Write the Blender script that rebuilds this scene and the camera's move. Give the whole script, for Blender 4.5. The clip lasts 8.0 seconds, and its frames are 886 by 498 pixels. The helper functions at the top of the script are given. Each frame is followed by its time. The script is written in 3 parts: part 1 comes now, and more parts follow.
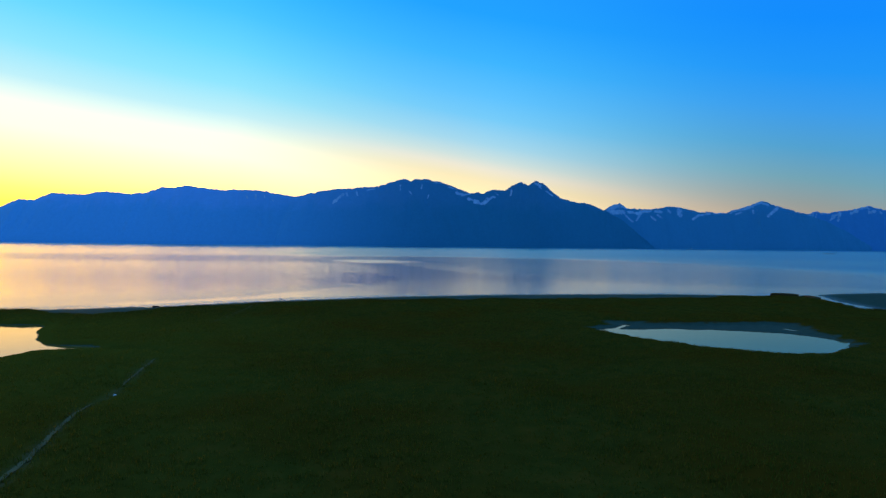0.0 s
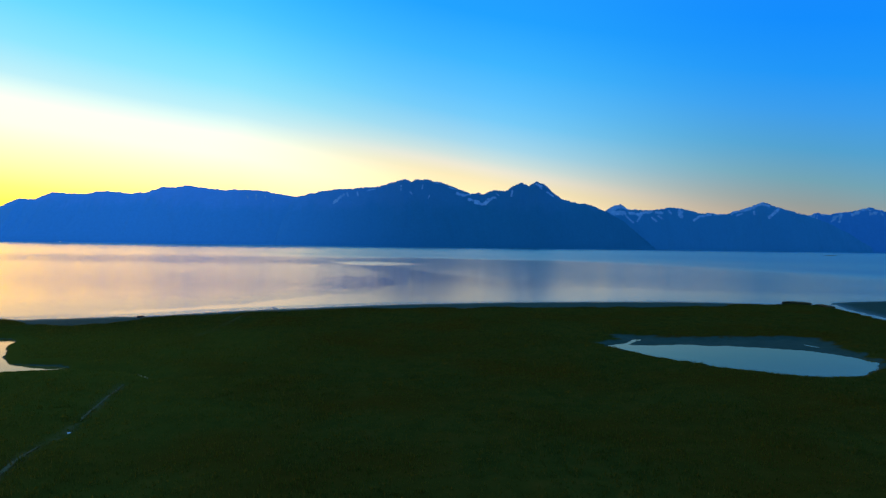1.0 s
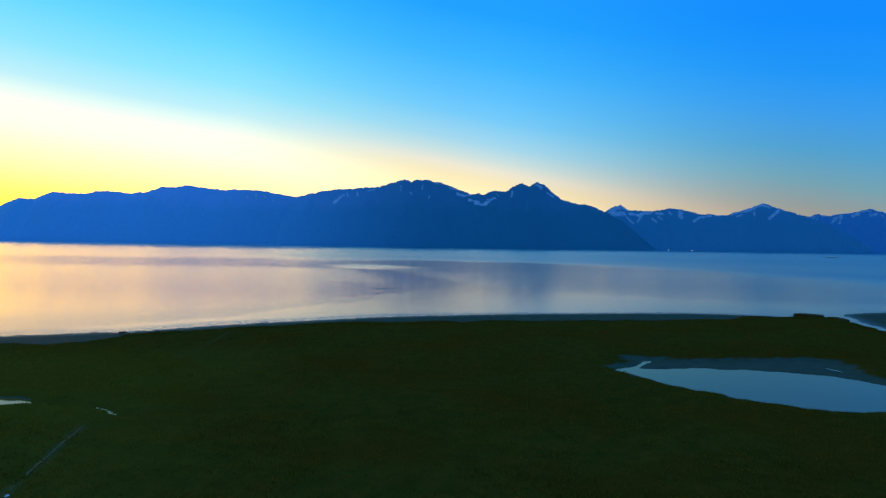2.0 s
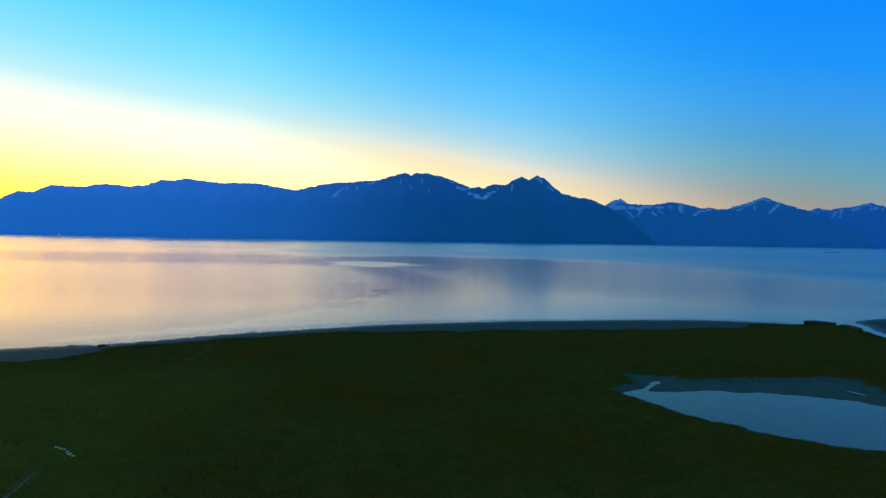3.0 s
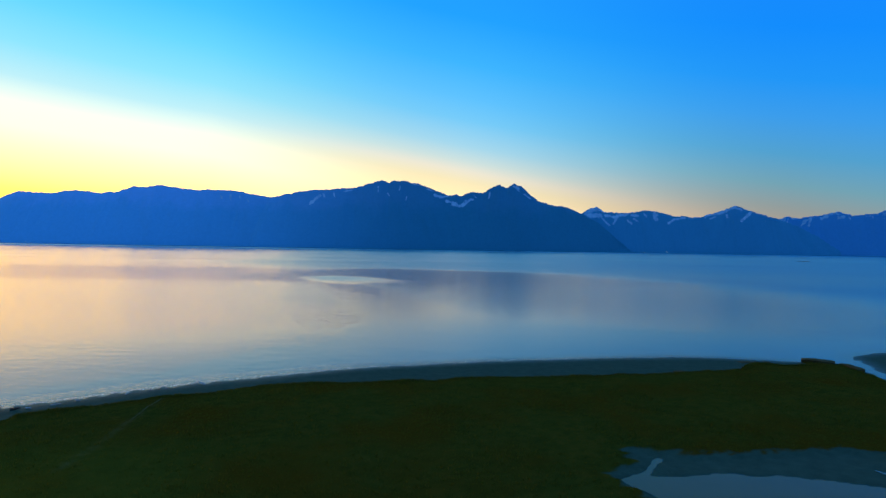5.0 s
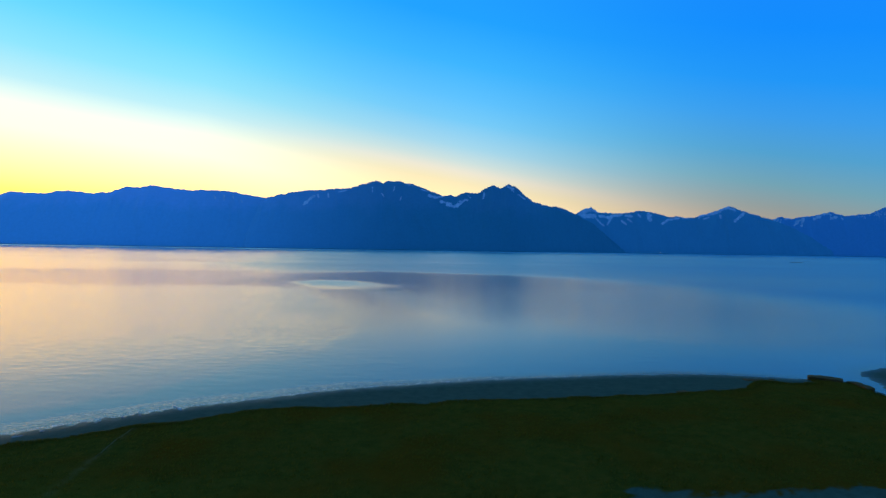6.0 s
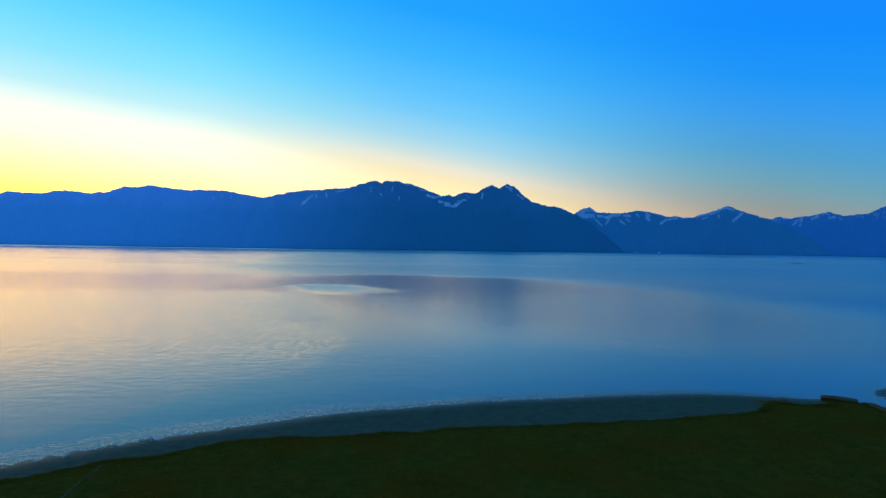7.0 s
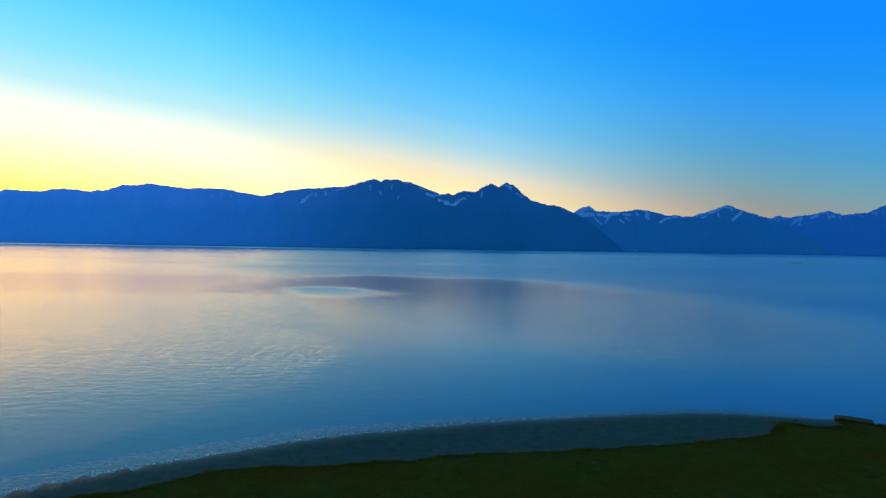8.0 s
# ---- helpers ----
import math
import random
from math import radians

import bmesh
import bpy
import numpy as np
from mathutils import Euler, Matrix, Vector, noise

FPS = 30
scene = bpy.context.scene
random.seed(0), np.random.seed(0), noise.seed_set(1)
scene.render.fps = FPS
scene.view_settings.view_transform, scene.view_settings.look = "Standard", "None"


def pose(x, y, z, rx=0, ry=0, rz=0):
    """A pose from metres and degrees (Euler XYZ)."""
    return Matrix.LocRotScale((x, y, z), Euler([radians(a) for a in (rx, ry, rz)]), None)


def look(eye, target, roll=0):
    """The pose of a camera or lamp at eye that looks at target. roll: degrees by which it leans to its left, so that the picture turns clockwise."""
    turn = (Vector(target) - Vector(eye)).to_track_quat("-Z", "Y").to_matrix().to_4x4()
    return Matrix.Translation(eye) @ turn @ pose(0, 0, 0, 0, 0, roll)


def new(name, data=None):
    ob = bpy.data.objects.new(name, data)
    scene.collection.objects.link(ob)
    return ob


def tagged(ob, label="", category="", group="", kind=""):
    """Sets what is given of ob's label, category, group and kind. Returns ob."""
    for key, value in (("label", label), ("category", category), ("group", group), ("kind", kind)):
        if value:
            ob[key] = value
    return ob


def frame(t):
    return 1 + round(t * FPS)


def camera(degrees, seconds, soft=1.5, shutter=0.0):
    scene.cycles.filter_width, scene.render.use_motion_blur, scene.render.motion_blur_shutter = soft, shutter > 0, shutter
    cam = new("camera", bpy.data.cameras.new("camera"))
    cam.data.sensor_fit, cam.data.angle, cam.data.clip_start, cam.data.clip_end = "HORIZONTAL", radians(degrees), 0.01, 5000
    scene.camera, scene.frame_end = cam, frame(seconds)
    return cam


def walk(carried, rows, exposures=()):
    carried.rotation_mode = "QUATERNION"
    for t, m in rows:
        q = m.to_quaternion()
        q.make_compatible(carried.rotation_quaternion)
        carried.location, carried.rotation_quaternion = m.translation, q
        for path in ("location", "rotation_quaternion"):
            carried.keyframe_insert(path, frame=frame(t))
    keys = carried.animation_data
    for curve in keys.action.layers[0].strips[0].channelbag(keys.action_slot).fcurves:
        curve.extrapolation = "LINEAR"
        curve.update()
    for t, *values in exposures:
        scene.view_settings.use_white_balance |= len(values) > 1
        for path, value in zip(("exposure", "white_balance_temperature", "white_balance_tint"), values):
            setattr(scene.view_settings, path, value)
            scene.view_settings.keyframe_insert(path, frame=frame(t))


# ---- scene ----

# ---- camera ----
cam = camera(72.6, 8.0, soft=1.4)
PATH = [
    (0.0, (2.84, 13.365, 8.669), (2.8408, 15.365, 8.658), 0.57),
    (0.5, (3.009, 15.167, 9.084), (3.009, 17.167, 9.074), 0.64),
    (1.0, (2.991, 17.205, 9.611), (2.99, 19.205, 9.601), 0.72),
    (1.5, (3.05, 19.172, 10.282), (3.049, 21.172, 10.273), 0.79),
    (2.2, (3.25, 21.79, 11.46), (3.249, 23.79, 11.451), 0.85),
    (2.8, (3.46, 24.06, 12.52), (3.459, 26.06, 12.511), 0.9),
    (2.9, (3.50, 24.44, 12.706), (3.50, 26.44, 12.697), 0.9),
    (3.0, (3.537, 24.824, 12.893), (3.537, 26.824, 12.862), 0.9),
    (3.1, (3.575, 25.24, 13.085), (3.576, 27.24, 13.077), 0.9),
    (3.2, (3.61, 25.66, 13.28), (3.612, 27.66, 13.272), 0.95),
    (3.5, (3.72, 26.936, 13.867), (3.729, 28.936, 13.86), 0.94),
    (4.0, (3.866, 28.961, 14.871), (3.894, 30.961, 14.864), 0.89),
    (4.5, (4.015, 30.977, 15.78), (4.072, 32.977, 15.774), 0.89),
    (5.2, (4.34, 33.73, 17.07), (4.418, 35.728, 17.064), 0.95),
    (6.0, (4.69, 36.878, 18.569), (4.782, 38.876, 18.564), 0.9),
    (6.5, (5.05, 39.026, 19.576), (5.144, 41.023, 19.57), 0.8),
    (7.0, (5.302, 41.122, 20.6), (5.399, 43.12, 20.594), 0.88),
    (7.5, (5.56, 43.106, 21.56), (5.658, 45.103, 21.554), 0.95),
    (8.0, (5.871, 44.912, 22.554), (5.970, 46.91, 22.5425), 0.95),
]
walk(cam, [(t, look(e, a, r)) for t, e, a, r in PATH])

# ---- sky, added afterglow lamp, exposure ----
SUN_AZ = -45.0          # degrees from +y, to the west
SUN_DIR = Vector((math.sin(radians(SUN_AZ)), math.cos(radians(SUN_AZ)), 0))


class Net:
    """A small builder of node trees."""

    def __init__(self, tree):
        self.tree = tree
        tree.nodes.clear()

    def add(self, kind, **values):
        n = self.tree.nodes.new(kind)
        ins = values.pop("ins", {})
        for k, v in values.items():
            setattr(n, k, v)
        for k, v in ins.items():
            self.put(n.inputs[k], v)
        return n

    def put(self, socket, v):
        if isinstance(v, bpy.types.NodeSocket):
            self.tree.links.new(v, socket)
        else:
            socket.default_value = v

    def math(self, op, a, b=0.0, clamp=False):
        return self.add("ShaderNodeMath", operation=op, use_clamp=clamp, ins={0: a, 1: b}).outputs[0]

    def ramp(self, fac, stops, mode="LINEAR"):
        n = self.add("ShaderNodeValToRGB", ins={0: fac})
        r = n.color_ramp
        r.interpolation = mode
        while len(r.elements) < len(stops):
            r.elements.new(0.5)
        for e, (p, c) in zip(r.elements, stops):
            e.position = p
            e.color = c if isinstance(c, tuple) else (c, c, c, 1)
        return n.outputs[0]

    def mix(self, fac, a, b, blend="MIX"):
        n = self.add("ShaderNodeMix", data_type="RGBA", blend_type=blend)
        for i, v in ((0, fac), (6, a), (7, b)):
            self.put(n.inputs[i], v)
        return n.outputs[2]

    def noise(self, vector, scale, detail=3.0, rough=0.55):
        return self.add("ShaderNodeTexNoise", ins={"Vector": vector, "Scale": scale, "Detail": detail, "Roughness": rough}).outputs[0]

    def stretch(self, vector, scale, turn=0.0):
        return self.add("ShaderNodeMapping", ins={"Vector": vector, "Scale": scale, "Rotation": (0, 0, turn)}).outputs[0]

    def smooth(self, v, a, b):
        return self.add("ShaderNodeMapRange", interpolation_type="SMOOTHSTEP", ins={0: v, 1: a, 2: b}).outputs[0]


def make_world():
    world = bpy.data.worlds.new("dusk_sky")
    scene.world = world
    world.use_nodes = True
    n = Net(world.node_tree)
    way = n.add("ShaderNodeTexCoord").outputs["Generated"]
    xyz = n.add("ShaderNodeSeparateXYZ", ins={0: way}).outputs
    flat = n.add("ShaderNodeVectorMath", operation="NORMALIZE", ins={0: n.add("ShaderNodeCombineXYZ", ins={0: xyz[0], 1: xyz[1]}).outputs[0]}).outputs[0]
    cosine = n.add("ShaderNodeVectorMath", operation="DOT_PRODUCT", ins={0: flat, 1: SUN_DIR}).outputs["Value"]
    away = n.math("MULTIPLY", n.math("ARCCOSINE", cosine), 180 / math.pi)       # degrees of azimuth from the glow
    height = n.math("MULTIPLY", n.math("ARCSINE", xyz[2]), 180 / math.pi)       # degrees above the horizon
    up = n.math("MAXIMUM", height, 0.0)
    # the layers of the glow sink slowly towards the horizon away from the sun
    sink = n.math("ADD", n.math("MULTIPLY", n.math("SUBTRACT", away, 8.7), 0.175), n.math("MULTIPLY", n.math("MAXIMUM", n.math("SUBTRACT", 26.0, away), 0.0), 0.10))
    q = n.math("DIVIDE", n.math("ADD", up, sink), 64.0)
    west = n.ramp(q, [(p / 64, (*c, 1)) for p, c in WEST])
    north = n.ramp(q, [(p / 64, (*c, 1)) for p, c in NORTH])
    middle = n.ramp(q, [(p / 64, (*c, 1)) for p, c in MIDDLE])
    glow = n.mix(n.smooth(away, 48.0, 78.0), n.mix(n.smooth(away, 22.0, 47.0), west, middle), north)
    sky = n.add("ShaderNodeTexSky", sky_type="NISHITA", sun_disc=False, sun_elevation=radians(0.5), sun_rotation=radians(SUN_AZ), altitude=10.0, air_density=1.0, dust_density=0.6, ozone_density=2.0)
    back = n.add("ShaderNodeBackground", ins={0: glow, 1: 1.0})
    air = n.add("ShaderNodeBackground", ins={0: sky.outputs[0], 1: 0.01})
    both = n.add("ShaderNodeAddShader", ins={0: back.outputs[0], 1: air.outputs[0]})
    n.add("ShaderNodeOutputWorld", ins={0: both.outputs[0]})


# light of the sky by its layer (degrees), towards the sunset and well to the north of it
WEST = [(0, (1.9, 0.80, 0.02)), (4.6, (2.6, 1.45, 0.12)), (6.0, (2.75, 1.50, 0.24)), (7.4, (2.75, 1.60, 0.43)), (9.2, (2.4, 1.52, 0.65)), (10.8, (1.75, 1.34, 0.86)), (12.5, (1.02, 1.09, 0.91)), (14.5, (0.52, 0.88, 0.96)),
        (17, (0.27, 0.79, 1.0)), (20, (0.14, 0.69, 1.0)), (23, (0.065, 0.57, 1.0)), (26, (0.030, 0.48, 1.0)), (29, (0.014, 0.40, 1.0)), (36, (0.015, 0.31, 1.0)), (46, (0.07, 0.38, 1.05)), (64, (0.14, 0.42, 1.1))]
MIDDLE = [(0, (1.9, 0.85, 0.20)), (8, (1.45, 1.05, 0.46)), (12, (1.15, 0.92, 0.50)), (13.3, (0.96, 0.83, 0.51)), (14.3, (0.86, 0.81, 0.66)), (15.2, (0.62, 0.76, 0.74)), (16.6, (0.38, 0.69, 0.85)), (19, (0.18, 0.60, 0.95)),
          (21, (0.11, 0.54, 1.0)), (24, (0.045, 0.46, 1.0)), (28, (0.013, 0.36, 1.0)), (36, (0.012, 0.29, 1.0)), (46, (0.07, 0.37, 1.05)), (64, (0.14, 0.42, 1.1))]
NORTH = [(0, (1.0, 0.52, 0.24)), (8, (0.80, 0.46, 0.27)), (12, (0.58, 0.39, 0.28)), (13.3, (0.50, 0.37, 0.28)), (14.4, (0.37, 0.33, 0.28)), (15.6, (0.28, 0.33, 0.33)), (17.5, (0.165, 0.36, 0.45)), (20, (0.080, 0.35, 0.62)),
         (23, (0.040, 0.33, 0.83)), (26, (0.012, 0.30, 0.93)), (30, (0.004, 0.26, 0.98)), (36, (0.008, 0.24, 0.98)), (46, (0.07, 0.36, 1.05)), (64, (0.14, 0.42, 1.1))]
make_world()
# added soft lamp: the sun itself is down, this warms the grass
afterglow_lamp = new("afterglow_lamp", bpy.data.lights.new("afterglow_lamp", "SUN"))
afterglow_lamp.data.energy, afterglow_lamp.data.angle, afterglow_lamp.data.color = 0.3, radians(12), (1.0, 0.72, 0.42)
afterglow_lamp.matrix_world = look(Vector((0, 0, 50)) + 100 * (SUN_DIR + Vector((0, 0, 0.09))), (0, 0, 50))
scene.view_settings.exposure = 0.0


# ---- materials ----
def material(name):
    m = bpy.data.materials.new(name)
    m.use_nodes = True
    return m, Net(m.node_tree)


def finish(n, base, rough, normal=None, **more):
    ins = {"Base Color": base, "Roughness": rough}
    ins.update({k.replace("_", " "): v for k, v in more.items()})
    if normal is not None:
        ins["Normal"] = normal
    b = n.add("ShaderNodeBsdfPrincipled", ins=ins)
    n.add("ShaderNodeOutputMaterial", ins={0: b.outputs[0]})


def attribute(n, name):
    return n.add("ShaderNodeAttribute", attribute_name=name).outputs["Fac"]


def place(n):
    return n.add("ShaderNodeNewGeometry").outputs["Position"]


def ground_material():
    m, n = material("marsh_and_mud")
    p = place(n)
    fine, mid, broad = n.noise(p, 9.0, 4.0), n.noise(p, 0.9, 4.0), n.noise(p, 0.09, 3.0)
    sward = n.ramp(mid, [(0.3, (0.034, 0.032, 0.004, 1)), (0.52, (0.048, 0.041, 0.005, 1)), (0.72, (0.072, 0.045, 0.006, 1))])
    sward = n.mix(n.smooth(broad, 0.4, 0.68), sward, (0.064, 0.032, 0.003, 1))
    # western marsh painted paler, standing in for light from the sunset glow
    west_lit = n.smooth(n.math("ADD", n.add("ShaderNodeSeparateXYZ", ins={0: p}).outputs[0], n.math("MULTIPLY", broad, 24.0)), 14.0, -22.0)
    west_lit = n.math("MULTIPLY", west_lit, n.smooth(n.add("ShaderNodeSeparateXYZ", ins={0: p}).outputs[1], 90.0, 70.0))
    sward = n.mix(n.math("MULTIPLY", west_lit, 0.5), sward, (0.100, 0.088, 0.008, 1))
    sward = n.mix(n.math("MULTIPLY", attribute(n, "worn"), n.smooth(n.math("ADD", n.math("MULTIPLY", mid, 0.6), n.math("MULTIPLY", fine, 0.4)), 0.40, 0.62)), sward, (0.13, 0.115, 0.055, 1))
    mud = n.ramp(n.math("ADD", n.math("MULTIPLY", fine, 0.5), n.math("MULTIPLY", mid, 0.5)), [(0.3, (0.024, 0.042, 0.025, 1)), (0.7, (0.050, 0.078, 0.048, 1))])
    grassy = n.smooth(n.math("ADD", attribute(n, "grass"), n.math("MULTIPLY", n.math("SUBTRACT", mid, 0.5), 0.7)), 0.35, 0.65)
    base = n.mix(grassy, mud, sward)
    wet = n.math("MULTIPLY", attribute(n, "wet"), n.math("SUBTRACT", 1.0, grassy))
    rough = n.math("SUBTRACT", n.math("ADD", 0.78, n.math("MULTIPLY", fine, 0.15)), n.math("MULTIPLY", wet, 0.48))
    bump = n.add("ShaderNodeBump", ins={"Strength": 0.8, "Distance": 0.08, "Height": n.math("ADD", n.math("MULTIPLY", fine, 0.5), mid)})
    finish(n, base, rough, bump.outputs[0], IOR=n.math("ADD", 1.0, n.math("MULTIPLY", wet, 0.19)))
    return m


def sea_material():
    """Water of the inlet. Its moods (metres inside each outline) come with the sheet: a finely ruffled tongue over the shallows,
    a slick, a sheltered stretch that mirrors the peaks; the rest is low chop, with wind farther out."""
    m, n = material("tidal_water")
    p = place(n)
    x, y, _ = n.add("ShaderNodeSeparateXYZ", ins={0: p}).outputs
    shore = attribute(n, "shore")

    def times(*v):
        out = v[0]
        for w in v[1:]:
            out = n.math("MULTIPLY", out, w)
        return out

    def plus(*v):
        out = v[0]
        for w in v[1:]:
            out = n.math("ADD", out, w)
        return out

    def centred(v):
        return n.math("SUBTRACT", v, 0.5)

    def less(v):
        return n.math("SUBTRACT", 1.0, v, clamp=True)

    ragged = centred(n.noise(n.stretch(p, (0.10, 0.05, 1)), 1.0, 5.0, 0.65))
    broad = n.noise(n.stretch(p, (0.006, 0.012, 1), 0.12), 1.0, 4.0, 0.6)
    lanes = n.noise(n.stretch(p, (0.0022, 0.011, 1), 0.04), 1.0, 4.0, 0.6)
    tongue = n.smooth(plus(attribute(n, "tongue"), plus(times(ragged, 14.0), times(ragged, n.smooth(x, 0.0, 40.0), 16.0))), -2.0, plus(plus(2.0, times(n.smooth(y, 180.0, 230.0), 8.0)), times(n.smooth(x, 0.0, 40.0), 18.0)))
    slick = n.smooth(plus(attribute(n, "slick"), times(ragged, 22.0)), -6.0, plus(11.0, times(n.smooth(x, -45.0, 0.0), 9.0)))
    lee = times(n.smooth(plus(attribute(n, "lee"), times(ragged, 50.0)), plus(-18.0, times(n.smooth(x, 20.0, 120.0), -20.0)), plus(30.0, times(n.smooth(x, 20.0, 120.0), 30.0))), less(slick))
    wind = times(n.smooth(plus(attribute(n, "lee"), times(ragged, 40.0)), plus(10.0, times(n.smooth(x, 20.0, 120.0), 40.0)), plus(-26.0, times(n.smooth(x, 20.0, 120.0), -20.0))), n.smooth(plus(y, x), 300.0, 470.0), n.smooth(plus(x, times(y, 0.16)), -130.0, 60.0))
    far_wind = n.smooth(y, 2550.0, 2800.0)
    far_calm = times(n.smooth(y, 1900.0, 2100.0), n.smooth(y, 2650.0, 2500.0), 0.8)
    edge = n.smooth(plus(n.math("DIVIDE", shore, plus(2.6, times(n.smooth(x, 25.0, -15.0), 3.0))), times(ragged, 0.6)), 1.0, 0.55)
    edge = times(edge, n.smooth(x, 64.0, 56.0))
    smooth_water = n.math("MAXIMUM", tongue, slick)
    chop_zone = times(less(smooth_water), n.smooth(shore, 10.0, 40.0))

    # relief: short crests running in, ripples between them, long low swell
    crest = centred(n.noise(n.stretch(p, (0.30, 0.62, 1), -0.10), 1.0, 3.0, 0.55))
    ripple = centred(n.noise(n.stretch(p, (1.1, 1.9, 1), 0.1), 1.0, 2.0, 0.6))
    swell = centred(n.noise(n.stretch(p, (0.10, 0.13, 1)), 1.0, 3.0, 0.6))
    tall = plus(0.5, times(chop_zone, 0.95), times(lee, 0.5))
    h = plus(times(crest, tall), times(ripple, plus(0.18, times(chop_zone, 0.35), times(lee, 0.2), times(edge, 1.2))), times(swell, 0.8))
    bump = n.add("ShaderNodeBump", ins={"Strength": 1.0, "Distance": 0.03, "Height": h})
    # at a flat angle only the faces turned to the shore show; gusts and clumps of wavelets change how steep they stand
    clump = centred(n.noise(n.stretch(p, (1.2, 0.40, 1)), 1.0, 4.0, 0.75))
    lean = plus(0.006, times(chop_zone, plus(times(n.smooth(y, 130.0, 260.0), 0.025), times(n.smooth(y, 260.0, 700.0), 0.016))), times(wind, 0.032), times(far_wind, 0.09), times(slick, 0.06, plus(0.25, times(n.smooth(plus(y, times(ragged, 20.0)), 285.0, 345.0), n.smooth(plus(x, times(ragged, 20.0)), 8.0, -34.0), 0.75))), times(n.smooth(x, 90.0, 180.0), n.smooth(y, 420.0, 300.0), 0.012), times(tongue, 0.005))
    lean = n.math("MULTIPLY", lean, less(n.math("MAXIMUM", times(lee, n.math("SUBTRACT", plus(0.55, times(n.smooth(x, -75.0, -15.0), 0.3)), times(n.smooth(x, 45.0, 90.0), 0.3))), far_calm)))
    # a still patch beside the tongue's tip, and flaws of stiller water between the wavelets
    still = times(n.smooth(plus(attribute(n, "tongue"), times(ragged, 9.0)), -22.0, -6.0), n.smooth(plus(y, times(ragged, 12.0)), 138.0, 157.0), n.smooth(plus(y, times(ragged, 12.0)), 214.0, 182.0), less(tongue), n.smooth(x, 2.0, -4.0))
    lean = n.math("MULTIPLY", lean, less(times(still, 0.4)))
    strip = times(n.smooth(y, 290.0, 330.0), n.smooth(y, 500.0, 430.0))
    flaw = n.noise(n.stretch(p, (0.8, 0.09, 1), 0.02), 1.0, 9.0, 0.9)
    flaw = n.smooth(plus(flaw, times(lee, 0.03), times(strip, 0.06), times(centred(broad), 0.25)), 0.49, 0.56)
    flaw = times(flaw, n.smooth(y, 132.0, 165.0), n.smooth(y, 620.0, 420.0), less(smooth_water))
    lean = n.math("SUBTRACT", lean, times(flaw, plus(0.018, times(strip, 0.006))))
    lean = plus(lean, times(centred(lanes), n.smooth(y, 420.0, 800.0), 0.15), times(centred(broad), 0.02))
    lean = plus(lean, times(clump, n.smooth(y, 110.0, 200.0), plus(0.012, times(chop_zone, 0.03), times(lee, 0.02))))
    face = n.add("ShaderNodeVectorMath", operation="ADD", ins={0: bump.outputs[0], 1: n.add("ShaderNodeCombineXYZ", ins={1: times(lean, -1.0)}).outputs[0]}).outputs[0]
    face = n.add("ShaderNodeVectorMath", operation="NORMALIZE", ins={0: face}).outputs[0]

    froth = n.noise(n.stretch(p, (1.5, 2.0, 1)), 1.0, 4.0, 0.75)
    foamy = times(edge, n.smooth(x, 45.0, -10.0), n.smooth(froth, 0.40, 0.62))
    base = n.mix(times(foamy, 0.4), n.mix(n.smooth(shore, 5.0, 0.0), (0.004, 0.064, 0.096, 1), (0.040, 0.055, 0.04, 1)), (0.34, 0.25, 0.20, 1))
    rough = plus(0.19, times(still, -0.05), times(tongue, -0.05), times(slick, -0.04), times(chop_zone, less(wind), -0.05), times(wind, 0.05), times(lee, less(smooth_water), 0.04), times(edge, 0.03))
    bare = times(n.smooth(plus(shore, times(ragged, 3.0)), 3.2, 0.0), n.smooth(x, -20.0, 15.0), n.smooth(x, 64.0, 56.0))
    finish(n, base, rough, face, IOR=n.math("SUBTRACT", 1.333, times(bare, 0.17)))
    return m


def pond_material(name, ior):
    m, n = material(name)
    p = place(n)
    bump = n.add("ShaderNodeBump", ins={"Strength": 0.6, "Distance": 0.006, "Height": n.noise(n.stretch(p, (1.2, 2.2, 1)), 1.0, 3.0)})
    finish(n, n.mix(n.noise(p, 0.2), (0.110, 0.074, 0.014, 1), (0.145, 0.098, 0.020, 1)), 0.06, bump.outputs[0], IOR=ior)
    return m


